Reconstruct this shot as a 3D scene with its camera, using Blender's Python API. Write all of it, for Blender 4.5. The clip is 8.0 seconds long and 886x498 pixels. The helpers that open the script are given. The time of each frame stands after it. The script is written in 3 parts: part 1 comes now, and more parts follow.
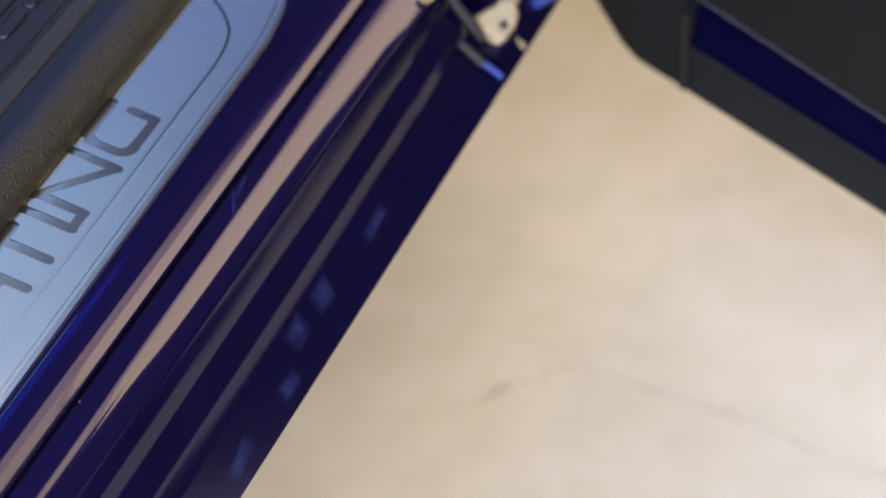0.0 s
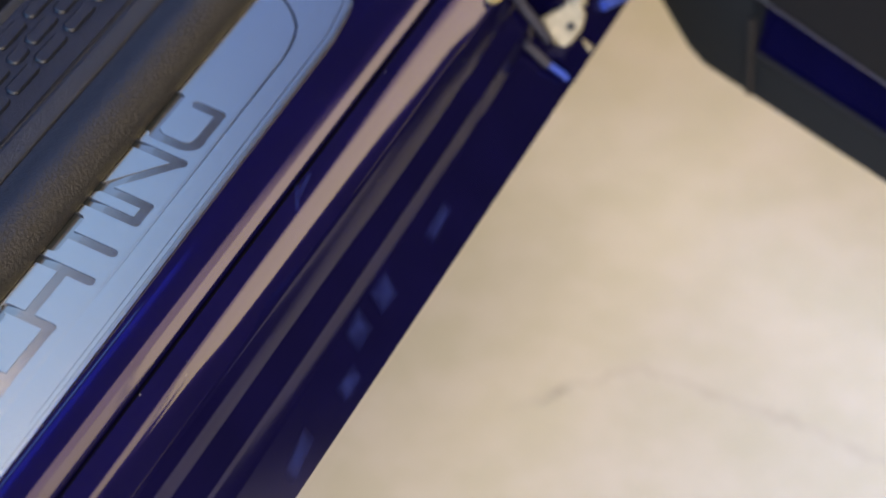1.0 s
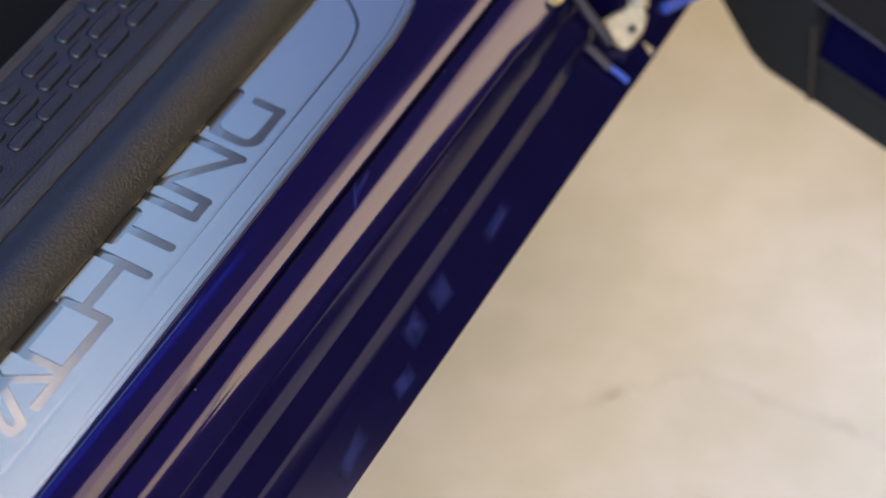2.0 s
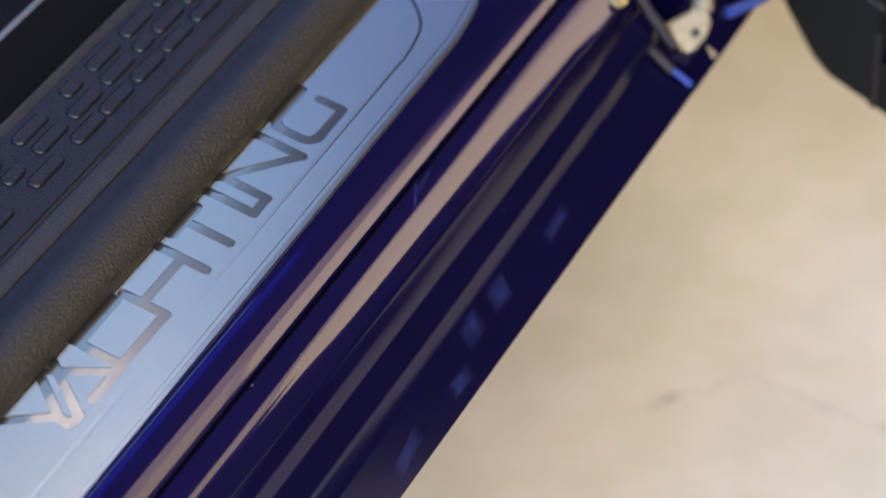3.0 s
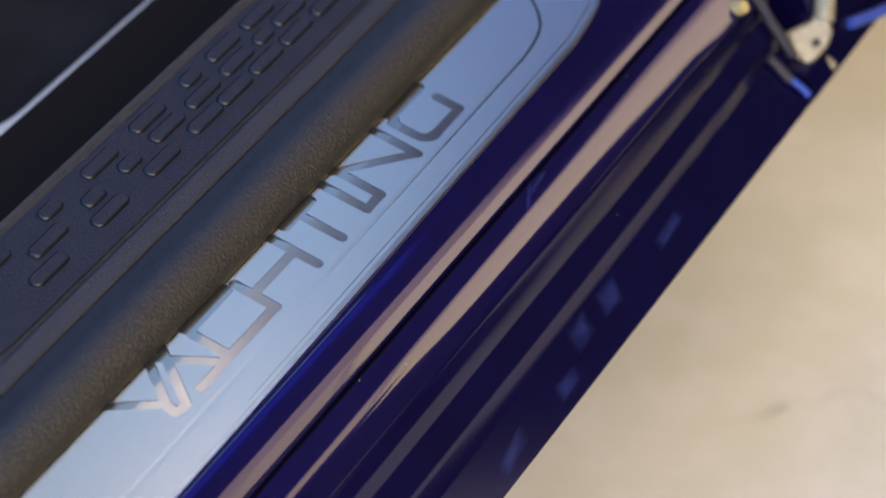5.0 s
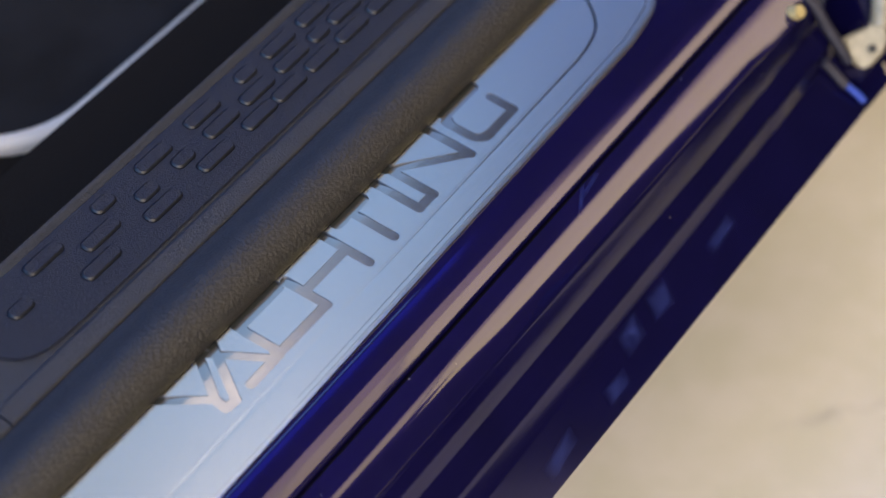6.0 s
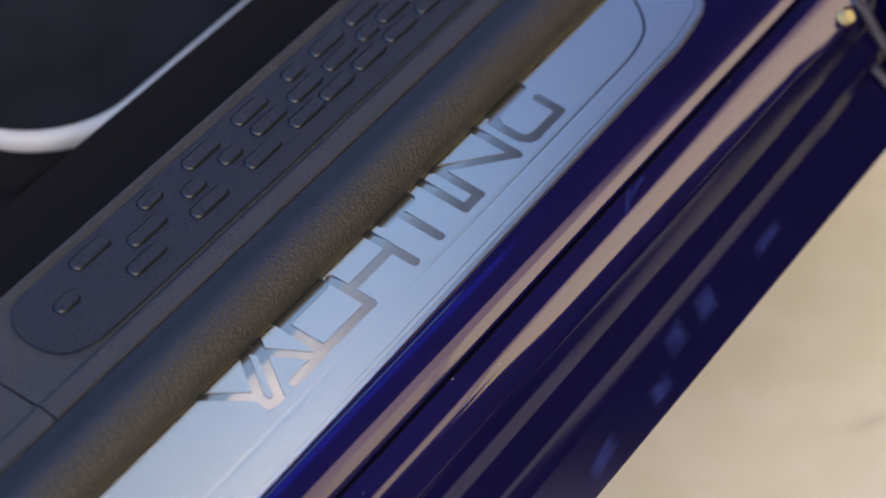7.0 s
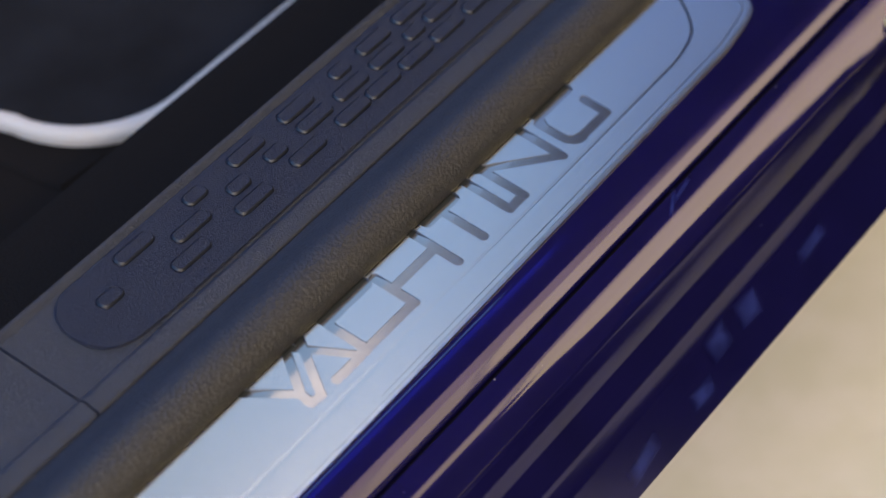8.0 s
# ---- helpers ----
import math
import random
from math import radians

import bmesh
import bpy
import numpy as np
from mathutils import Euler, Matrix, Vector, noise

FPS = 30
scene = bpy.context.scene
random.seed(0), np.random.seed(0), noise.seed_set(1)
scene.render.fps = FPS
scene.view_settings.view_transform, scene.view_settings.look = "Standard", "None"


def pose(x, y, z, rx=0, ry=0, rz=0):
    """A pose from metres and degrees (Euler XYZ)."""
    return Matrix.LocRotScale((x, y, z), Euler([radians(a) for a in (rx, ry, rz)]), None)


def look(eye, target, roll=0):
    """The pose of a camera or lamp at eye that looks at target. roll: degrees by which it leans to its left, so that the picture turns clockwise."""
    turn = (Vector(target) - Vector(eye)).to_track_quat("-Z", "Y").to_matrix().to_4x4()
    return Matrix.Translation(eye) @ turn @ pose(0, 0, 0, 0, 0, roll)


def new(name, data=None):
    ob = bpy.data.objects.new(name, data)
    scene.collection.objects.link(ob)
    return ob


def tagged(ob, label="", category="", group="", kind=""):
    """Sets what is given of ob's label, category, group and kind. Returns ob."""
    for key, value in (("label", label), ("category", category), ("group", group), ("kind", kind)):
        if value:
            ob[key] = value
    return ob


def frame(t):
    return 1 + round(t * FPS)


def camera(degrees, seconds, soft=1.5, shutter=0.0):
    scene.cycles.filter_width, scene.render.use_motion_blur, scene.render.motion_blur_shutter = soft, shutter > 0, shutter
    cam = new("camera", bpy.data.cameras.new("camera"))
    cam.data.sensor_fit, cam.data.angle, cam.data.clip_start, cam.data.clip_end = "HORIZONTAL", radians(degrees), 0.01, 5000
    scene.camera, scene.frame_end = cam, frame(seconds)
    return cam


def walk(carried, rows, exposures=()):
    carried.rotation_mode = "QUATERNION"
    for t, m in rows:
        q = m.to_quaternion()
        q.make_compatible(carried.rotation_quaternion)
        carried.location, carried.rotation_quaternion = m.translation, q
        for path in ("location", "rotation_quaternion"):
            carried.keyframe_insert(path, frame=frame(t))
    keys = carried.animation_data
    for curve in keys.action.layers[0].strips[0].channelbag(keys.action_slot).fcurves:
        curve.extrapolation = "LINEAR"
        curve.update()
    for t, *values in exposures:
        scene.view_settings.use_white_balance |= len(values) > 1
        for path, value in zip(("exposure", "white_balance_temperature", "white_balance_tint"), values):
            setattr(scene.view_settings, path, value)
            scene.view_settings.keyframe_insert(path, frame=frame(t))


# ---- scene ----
# The camera stands on a tripod and pans about the upright.
EYE = Vector((0.596, -0.897, 1.400))
PITCH = 41.17
cam = camera(18.05, 8.0, soft=1.8)
PAN = [
    (0.0, 22.259), (0.5, 23.128), (1.0, 23.963), (1.5, 24.740), (1.7, 25.050), (2.8, 26.815), (3.0, 27.137),
    (3.5, 27.923), (4.0, 28.741), (4.5, 29.454), (6.0, 31.593), (6.5, 32.190), (7.0, 32.830), (7.5, 33.440), (8.0, 34.028),
]
walk(cam, [(t, pose(*EYE, 90 - PITCH, 0, yaw)) for t, yaw in PAN])
cam.data.dof.use_dof = True
cam.data.dof.focus_distance = 1.44
cam.data.dof.aperture_fstop = 5.0

# ---- light: an assumed showroom ceiling, warm panels outboard of the car and a cool one over it, with added fills ----
world = bpy.data.worlds.new("world")
scene.world = world
world.use_nodes = True
world.node_tree.nodes["Background"].inputs["Color"].default_value = (0.5, 0.6, 0.8, 1)
world.node_tree.nodes["Background"].inputs["Strength"].default_value = 0.15


def area_lamp(name, x, y, z, sx, sy, radiance, color, turn=0):
    data = bpy.data.lights.new(name, "AREA")
    data.shape, data.size, data.size_y = "RECTANGLE", sx, sy
    data.energy = radiance * math.pi * sx * sy
    data.color = color
    ob = new(name, data)
    ob.matrix_world = pose(x, y, z, 0, 0, turn)
    return ob


for y0, y1, radiance in ((-1.5, 1.95, 4.2), (1.95, 2.35, 4.8), (2.35, 2.8, 6.0), (2.8, 7.5, 8.4)):
    y = (y0 + y1) / 2
    area_lamp("warm_panel", 1.10 + (y - 3) * math.tan(radians(8)), y, 4.0, 0.42, y1 - y0, radiance, (1.0, 0.74, 0.36), -8)
area_lamp("warm_strip", 1.80, 5.3, 4.0, 0.50, 4.8, 8.8, (1.0, 0.75, 0.36), -8)
# added fill without a known source, for the dimmer side of the pink bands
area_lamp("dim_warm_fill", 0.80, 3.0, 4.0, 0.18, 9.0, 4.2, (1.0, 0.68, 0.46), -8)
area_lamp("golden_panel", 5.5, 3.8, 4.0, 4.2, 5.6, 2.2, (1.0, 0.76, 0.14))
area_lamp("outer_panel", 5.5, -3.0, 4.0, 4.2, 6.4, 12.4, (1.0, 0.82, 0.60))
area_lamp("far_cool_panel", -1.4, 5.2, 4.0, 1.7, 3.6, 0.95, (0.26, 0.44, 1.0))
area_lamp("cool_panel", -1.4, 2.85, 4.0, 1.7, 1.1, 1.5, (0.40, 0.64, 1.0))
area_lamp("mid_panel", -1.4, 0.65, 4.0, 1.7, 3.3, 1.0, (0.52, 0.74, 1.0))
area_lamp("inner_panel", -4.4, 2.0, 4.0, 4.2, 9.5, 2.7, (0.24, 0.40, 1.0))
# two added fills behind the camera, out of view, that light the floor
area_lamp("rear_fill", -1.8, -3.8, 4.0, 5.4, 4.6, 6.4, (0.18, 0.48, 1.0))
area_lamp("rear_warm_fill", 2.4, -4.4, 4.0, 3.0, 3.6, 12.4, (1.0, 0.99, 1.08))
# two narrow added fills that make the sill's blue glow and thin line
area_lamp("blue_fill", 0.12, 1.95, 4.0, 0.12, 2.2, 3.4, (0.03, 0.05, 1.0))
area_lamp("cool_fill", -0.16, 2.0, 4.0, 0.12, 1.7, 4.6, (0.22, 0.46, 1.0))
area_lamp("small_warm_panel", -0.44, 1.85, 4.0, 0.2, 1.35, 5.2, (1.0, 0.84, 0.72))


# ---- materials ----
def material(name, color, rough=0.5, metal=0.0, coat=0.0, spec=0.5):
    m = bpy.data.materials.new(name)
    m.use_nodes = True
    b = m.node_tree.nodes["Principled BSDF"]
    b.inputs["Base Color"].default_value = (*color, 1)
    b.inputs["Roughness"].default_value = rough
    b.inputs["Metallic"].default_value = metal
    b.inputs["Coat Weight"].default_value = coat
    b.inputs["Coat Roughness"].default_value = 0.03
    b.inputs["Specular IOR Level"].default_value = spec
    return m


def node(m, kind, **values):
    n = m.node_tree.nodes.new(kind)
    for key, value in values.items():
        n.inputs[key.replace("_", " ")].default_value = value
    return n


def link(m, a, out, b, into):
    m.node_tree.links.new(a.outputs[out], b.inputs[into])


def place(m, scale=(1, 1, 1)):
    """Object coordinates in metres, stretched by scale."""
    c = m.node_tree.nodes.new("ShaderNodeTexCoord")
    s = m.node_tree.nodes.new("ShaderNodeMapping")
    s.inputs["Scale"].default_value = scale
    link(m, c, "Object", s, "Vector")
    return s


def grain(m, size, strength, depth, detail=3.0, scale=(1, 1, 1)):
    """Fine relief; size in metres."""
    p = place(m, scale)
    n = node(m, "ShaderNodeTexNoise", Scale=1 / size, Detail=detail, Roughness=0.6)
    b = node(m, "ShaderNodeBump", Strength=strength, Distance=depth)
    link(m, p, "Vector", n, "Vector")
    link(m, n, "Fac", b, "Height")
    link(m, b, "Normal", m.node_tree.nodes["Principled BSDF"], "Normal")
    return b


def vary(m, size, low, high, into="Base Color", detail=4.0, scale=(1, 1, 1), span=(0.3, 0.7)):
    """Varies colour or roughness between low and high with noise of that size in metres."""
    p = place(m, scale)
    n = node(m, "ShaderNodeTexNoise", Scale=1 / size, Detail=detail, Roughness=0.6)
    r = m.node_tree.nodes.new("ShaderNodeMapRange")
    r.inputs["From Min"].default_value, r.inputs["From Max"].default_value = span
    link(m, p, "Vector", n, "Vector")
    link(m, n, "Fac", r, "Value")
    bsdf = m.node_tree.nodes["Principled BSDF"]
    if into == "Base Color":
        x = m.node_tree.nodes.new("ShaderNodeMix")
        x.data_type = "RGBA"
        x.inputs[6].default_value, x.inputs[7].default_value = (*low, 1), (*high, 1)
        link(m, r, "Result", x, "Factor")
        m.node_tree.links.new(x.outputs[2], bsdf.inputs[into])
    else:
        r.inputs["To Min"].default_value, r.inputs["To Max"].default_value = low, high
        link(m, r, "Result", bsdf, into)


paint = material("blue_paint", (0.005, 0.003, 0.07), 0.16, 0.6, 0.30, 0.1)
paint.node_tree.nodes["Principled BSDF"].inputs["Specular Tint"].default_value = (0.03, 0.03, 0.30, 1)
paint.node_tree.nodes["Principled BSDF"].inputs["Coat IOR"].default_value = 1.9
vary(paint, 0.05, (0.0050, 0.0038, 0.037), (0.0066, 0.0048, 0.050))
vary(paint, 0.035, 0.03, 0.06, "Coat Roughness", detail=3, scale=(1, 0.6, 1), span=(0.56, 0.72))
# a thin road film dulls the lacquer on the lower ledges
height = paint.node_tree.nodes.new("ShaderNodeSeparateXYZ")
link(paint, place(paint), "Vector", height, "Vector")
film_line = paint.node_tree.nodes.new("ShaderNodeMapRange")
for key, value in (("From Min", 0.424), ("From Max", 0.412), ("To Min", 0.0), ("To Max", 0.13)):
    film_line.inputs[key].default_value = value
link(paint, height, "Z", film_line, "Value")
dulled = paint.node_tree.nodes.new("ShaderNodeMath")
gloss = paint.node_tree.nodes["Principled BSDF"].inputs["Coat Roughness"]
paint.node_tree.links.new(gloss.links[0].from_socket, dulled.inputs[0])
paint.node_tree.links.new(film_line.outputs["Result"], dulled.inputs[1])
paint.node_tree.links.new(dulled.outputs["Value"], gloss)
# lit copy of the body blue, its brightness put into the colour
lit_blue_paint = material("lit_body_blue", (0.03, 0.06, 0.33), 0.35)
vary(lit_blue_paint, 0.02, (0.024, 0.05, 0.28), (0.034, 0.07, 0.38))
aluminium = material("brushed_aluminium", (0.375, 0.39, 0.405), 0.20, 1.0)
vary(aluminium, 0.004, 0.19, 0.22, "Roughness", scale=(1, 0.03, 1))
grain(aluminium, 0.0006, 0.05, 0.0002, scale=(1, 0.02, 1))
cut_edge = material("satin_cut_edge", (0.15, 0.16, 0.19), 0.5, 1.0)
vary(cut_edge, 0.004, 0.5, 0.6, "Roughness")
polished = material("polished_metal", (0.285, 0.28, 0.285), 0.17, 1.0)
vary(polished, 0.01, 0.14, 0.18, "Roughness")
# its ground finish leans outboard by a few degrees
lean = polished.node_tree.nodes.new("ShaderNodeVectorMath")
lean.inputs[1].default_value = (0.052, 0, 0)
link(polished, polished.node_tree.nodes.new("ShaderNodeNewGeometry"), "Normal", lean, 0)
link(polished, lean, "Vector", polished.node_tree.nodes["Principled BSDF"], "Normal")
plastic = material("grained_plastic", (0.0072, 0.0070, 0.0095), 0.34, spec=0.47)
grain(plastic, 0.0019, 0.62, 0.0022, detail=4)
vary(plastic, 0.012, 0.30, 0.40, "Roughness")
smooth_plastic = material("smooth_plastic", (0.0043, 0.0057, 0.0138), 0.44, spec=0.48)
grain(smooth_plastic, 0.0009, 0.8, 0.0016)
vary(smooth_plastic, 0.012, 0.29, 0.35, "Roughness")
tread = material("fine_plastic", (0.0028, 0.0048, 0.0165), 0.35, spec=0.34)
grain(tread, 0.0008, 0.9, 0.0018)
vary(tread, 0.02, 0.32, 0.38, "Roughness")
pad_plastic = material("pad_plastic", (0.0031, 0.0048, 0.0160), 0.36, spec=0.35)
grain(pad_plastic, 0.0008, 0.9, 0.0018)
vary(pad_plastic, 0.02, 0.32, 0.40, "Roughness")
pad_rim = material("worn_pad_edge", (0.0045, 0.0056, 0.0105), 0.36, spec=0.34)
vary(pad_rim, 0.01, 0.32, 0.40, "Roughness")
grain(pad_rim, 0.0008, 0.3, 0.0006)
black = material("black_carpet", (0.0064, 0.0050, 0.0044), 0.9, spec=0.05)
grain(black, 0.002, 0.6, 0.002)
rubber = material("black_rubber", (0.0085, 0.0105, 0.0120), 0.5, spec=0.28)
grain(rubber, 0.004, 0.2, 0.001)
hose_rubber = material("hose_rubber", (0.022, 0.021, 0.032), 0.45)
vary(hose_rubber, 0.008, (0.017, 0.016, 0.026), (0.028, 0.027, 0.040))
bead_rubber = material("bead_rubber", (0.016, 0.0135, 0.0120), 0.6, spec=0.2)
grain(bead_rubber, 0.003, 0.2, 0.001)
panel_grey = material("door_trim_plastic", (0.009, 0.0078, 0.0072), 0.6, spec=0.25)
grain(panel_grey, 0.0015, 0.4, 0.0008)
mat_pile = material("mat_pile", (0.0062, 0.0056, 0.0066), 0.95, spec=0.05)
vary(mat_pile, 0.07, (0.0092, 0.0086, 0.0094), (0.0140, 0.0138, 0.0162), span=(0.35, 0.65))
grain(mat_pile, 0.0016, 1.0, 0.004)
binding = material("pale_binding", (0.36, 0.315, 0.275), 0.7)
grain(binding, 0.0011, 0.7, 0.0008, scale=(1, 1, 1))
cream = material("pale_cream", (0.36, 0.31, 0.22), 0.4)
vary(cream, 0.01, (0.15, 0.13, 0.085), (0.28, 0.245, 0.17))
golden = material("yellowish_rubber", (0.42, 0.32, 0.13), 0.45)
vary(golden, 0.006, (0.22, 0.165, 0.065), (0.34, 0.265, 0.12))
concrete = material("beige_concrete", (0.5, 0.43, 0.34), 0.5)
vary(concrete, 0.055, (0.513, 0.497, 0.446), (0.562, 0.537, 0.514), detail=9, span=(0.38, 0.62))
grain(concrete, 0.01, 0.15, 0.001)
crack_dirt = material("crack_dirt", (0.40, 0.36, 0.33), 0.8)
vary(crack_dirt, 0.03, (0.468, 0.443, 0.415), (0.54, 0.517, 0.485))
wall_paint = material("wall_paint", (0.55, 0.53, 0.50), 0.8)
vary(wall_paint, 0.8, (0.32, 0.31, 0.30), (0.40, 0.39, 0.38))
ceiling_paint = material("ceiling_paint", (0.05, 0.05, 0.055), 0.8)
vary(ceiling_paint, 0.8, (0.09, 0.085, 0.09), (0.12, 0.115, 0.12))


# ---- building helpers ----
def part(name, bm, mat, parent=None, label="", angle=35):
    me = bpy.data.meshes.new(name)
    bmesh.ops.recalc_face_normals(bm, faces=bm.faces)
    bm.to_mesh(me)
    bm.free()
    me.materials.append(mat)
    me.shade_smooth()
    me.set_sharp_from_angle(angle=radians(angle))
    ob = new(name, me)
    if parent:
        ob.parent = parent
    if label:
        tagged(ob, label)
    return ob


def box(bm, lo, hi, bevel=0.0):
    m = Matrix.LocRotScale([(a + b) / 2 for a, b in zip(lo, hi)], None, [b - a for a, b in zip(lo, hi)])
    made = bmesh.ops.create_cube(bm, size=1, matrix=m)["verts"]
    if bevel:
        edges = list({e for v in made for e in v.link_edges})
        bmesh.ops.bevel(bm, geom=edges, offset=bevel, segments=2, affect="EDGES", profile=0.5)
    return bm


def tube(bm, a, b, radius, sides=14, taper=1.0):
    a, b = Vector(a), Vector(b)
    turn = (b - a).to_track_quat("Z", "Y").to_matrix().to_4x4()
    bmesh.ops.create_cone(bm, cap_ends=True, segments=sides, radius1=radius, radius2=radius * taper, depth=(b - a).length,
                          matrix=Matrix.Translation((a + b) / 2) @ turn)
    return bm


def sweep(bm, outline, y0, y1, steps=1):
    """A closed outline in x and z, drawn out along y and capped."""
    rings = []
    for k in range(steps + 1):
        y = y0 + (y1 - y0) * k / steps
        rings.append([bm.verts.new((x, y, z)) for x, z in outline])
    n = len(outline)
    for a, b in zip(rings, rings[1:]):
        for i in range(n):
            bm.faces.new((a[i], a[(i + 1) % n], b[(i + 1) % n], b[i]))
    bm.faces.new(rings[0][::-1])
    bm.faces.new(rings[-1])
    return bm


def prism(bm, outline, low, high, m=Matrix()):
    """A flat outline in x and y with a thickness, under the pose m."""
    a = [bm.verts.new(m @ Vector((x, y, low))) for x, y in outline]
    b = [bm.verts.new(m @ Vector((x, y, high))) for x, y in outline]
    n = len(outline)
    for i in range(n):
        bm.faces.new((a[i], a[(i + 1) % n], b[(i + 1) % n], b[i]))
    bm.faces.new(a[::-1])
    bm.faces.new(b)
    return bm


def bevelled_prism(bm, outline, low, high, edge, m=Matrix(), drop=None):
    """As prism, with a slanting upper edge."""
    n = len(outline)
    inner = inset(outline, edge)
    rings = [[bm.verts.new(m @ Vector((x, y, z))) for x, y in o] for o, z in ((outline, low), (outline, high - (drop or edge)), (inner, high))]
    for a, b in zip(rings, rings[1:]):
        for i in range(n):
            bm.faces.new((a[i], a[(i + 1) % n], b[(i + 1) % n], b[i]))
    bm.faces.new(rings[0][::-1])
    bm.faces.new(rings[-1])
    return bm


def inset(outline, d):
    """A convex outline, counter-clockwise, moved inwards by d."""
    out = []
    n = len(outline)
    for i in range(n):
        p, q, r = (Vector(outline[(i + k) % n]) for k in (-1, 0, 1))
        a, b = (q - p).normalized(), (r - q).normalized()
        na, nb = Vector((-a.y, a.x)), Vector((-b.y, b.x))
        k = (na + nb).normalized()
        out.append(tuple(q + k * d / max(0.4, k.dot(na))))
    return out


def rounded(length, width, radius, steps=4):
    """A rectangle with rounded corners round the origin, counter-clockwise."""
    out = []
    for k, (sx, sy) in enumerate(((1, 1), (-1, 1), (-1, -1), (1, -1))):
        cx, cy = sx * (length / 2 - radius), sy * (width / 2 - radius)
        for i in range(steps + 1):
            a = radians(90 * k + 90 * i / steps)
            out.append((cx + radius * math.cos(a), cy + radius * math.sin(a)))
    return out


def bend(pieces, x, z, step=0.0006, ramp=0.003):
    """A profile from (length, slope in degrees below level) pieces, whose slopes run over into one another."""
    ends, s = [], 0.0
    for length, slope in pieces:
        ends.append((s, s + length, slope))
        s += length
    keys_s, keys_a = [], []
    for a, b, slope in ends:
        r = min(ramp, 0.4 * (b - a))
        keys_s += [a + r, b - r]
        keys_a += [slope, slope]
    pts = [(x, z)]
    for k in range(int(s / step)):
        t = radians(float(np.interp((k + 0.5) * step, keys_s, keys_a)))
        x, z = x + step * math.cos(t), z - step * math.sin(t)
        pts.append((x, z))
    return pts


def lofted(bm, profiles, closing):
    """A skin through profiles, each a place along y and a line of x and z; closing adds the hidden points behind a line."""
    rings = [[bm.verts.new((x, y, z)) for x, z in line + closing(line)] for y, line in profiles]
    n = len(rings[0])
    for a, b in zip(rings, rings[1:]):
        for i in range(n):
            bm.faces.new((a[i], a[(i + 1) % n], b[(i + 1) % n], b[i]))
    bm.faces.new(rings[0][::-1])
    bm.faces.new(rings[-1])
    return bm


def pressed(y, stations, x, z, length, ends=None, ripple=0.0, hold=0.0, step=0.0006):
    """A pressed panel's line at y: slopes below level, in degrees, keyed over its length in mm at stations along y.
    ends: where the line must end, so that the far edge stays straight; it is drawn there from hold on."""
    pts = [(x, z)]
    for k in range(int(length / step)):
        s = (k + 0.5) * step * 1000
        rows = [float(np.interp(s, *zip(*row))) for _, row in stations]
        a = float(np.interp(y, [at for at, _ in stations], rows))
        a += ripple * noise.noise(Vector((s * 0.9, y * 5.0, 3.0)))
        x, z = x + step * math.cos(radians(a)), z - step * math.sin(radians(a))
        pts.append((x, z))
    if ends:
        dx, dz = ends[0] - x, ends[1] - z
        n, first = len(pts) - 1, int(hold / step)
        pts = [(px + dx * max(0, i - first) / (n - first), pz + dz * max(0, i - first) / (n - first)) for i, (px, pz) in enumerate(pts)]
    return pts


# ---- the setting ----
bm = bmesh.new()
bmesh.ops.create_grid(bm, x_segments=8, y_segments=8, size=8)
ground = tagged(part("floor", bm, concrete), "beige polished concrete showroom floor with hairline cracks", "floor", kind="structure")
for name, lo, hi in (("wall_north", (-8, 8, 0), (8, 8.2, 4.4)), ("wall_south", (-8, -8.2, 0), (8, -8, 4.4)),
                     ("wall_east", (8, -8.2, 0), (8.2, 8.2, 4.4)), ("wall_west", (-8.2, -8.2, 0), (-8, 8.2, 4.4))):
    tagged(part(name, box(bmesh.new(), lo, hi), wall_paint), "plain grey showroom wall", "wall", kind="structure")
tagged(part("ceiling", box(bmesh.new(), (-8.2, -8.2, 4.4), (8.2, 8.2, 4.6)), ceiling_paint), "dark grey showroom ceiling", "ceiling", kind="structure")


def crack(points, width):
    """A hairline crack as a wavering ribbon on the floor."""
    bm = bmesh.new()
    line = []
    for a, b in zip(points, points[1:]):
        a, b = Vector(a), Vector(b)
        for k in range(14):
            p = a.lerp(b, k / 14)
            line.append(p + Vector((random.gauss(0, 0.002), random.gauss(0, 0.002))))
    rows = []
    for i, p in enumerate(line):
        d = (line[min(i + 1, len(line) - 1)] - line[max(i - 1, 0)]).normalized()
        w = width * random.uniform(0.25, 1.3) * min(1, 0.2 + i / 6, 0.2 + (len(line) - i) / 6)
        rows.append([bm.verts.new((p.x - d.y * w, p.y + d.x * w, 0.0006)), bm.verts.new((p.x + d.y * w, p.y - d.x * w, 0.0006))])
    for a, b in zip(rows, rows[1:]):
        bm.faces.new((a[0], a[1], b[1], b[0]))
    return part("crack", bm, crack_dirt, ground, "brownish hairline crack")


crack([(0.060, 0.425), (0.090, 0.462), (0.132, 0.505), (0.205, 0.500), (0.268, 0.494), (0.33, 0.480), (0.42, 0.487)], 0.0042)

# ---- the car's door opening ----
car = tagged(new("car"), "dark blue car with its front door standing open", "car")
SLOPE = 10.0
# The sill's own frame: x along the car, y inboard and up the slope, z off its face.
SILL = Matrix.Translation((0, 0, 0.45)) @ Matrix(((0, -math.cos(radians(SLOPE)), math.sin(radians(SLOPE)), 0), (1, 0, 0, 0),
                                                  (0, math.sin(radians(SLOPE)), math.cos(radians(SLOPE)), 0), (0, 0, 0, 1)))


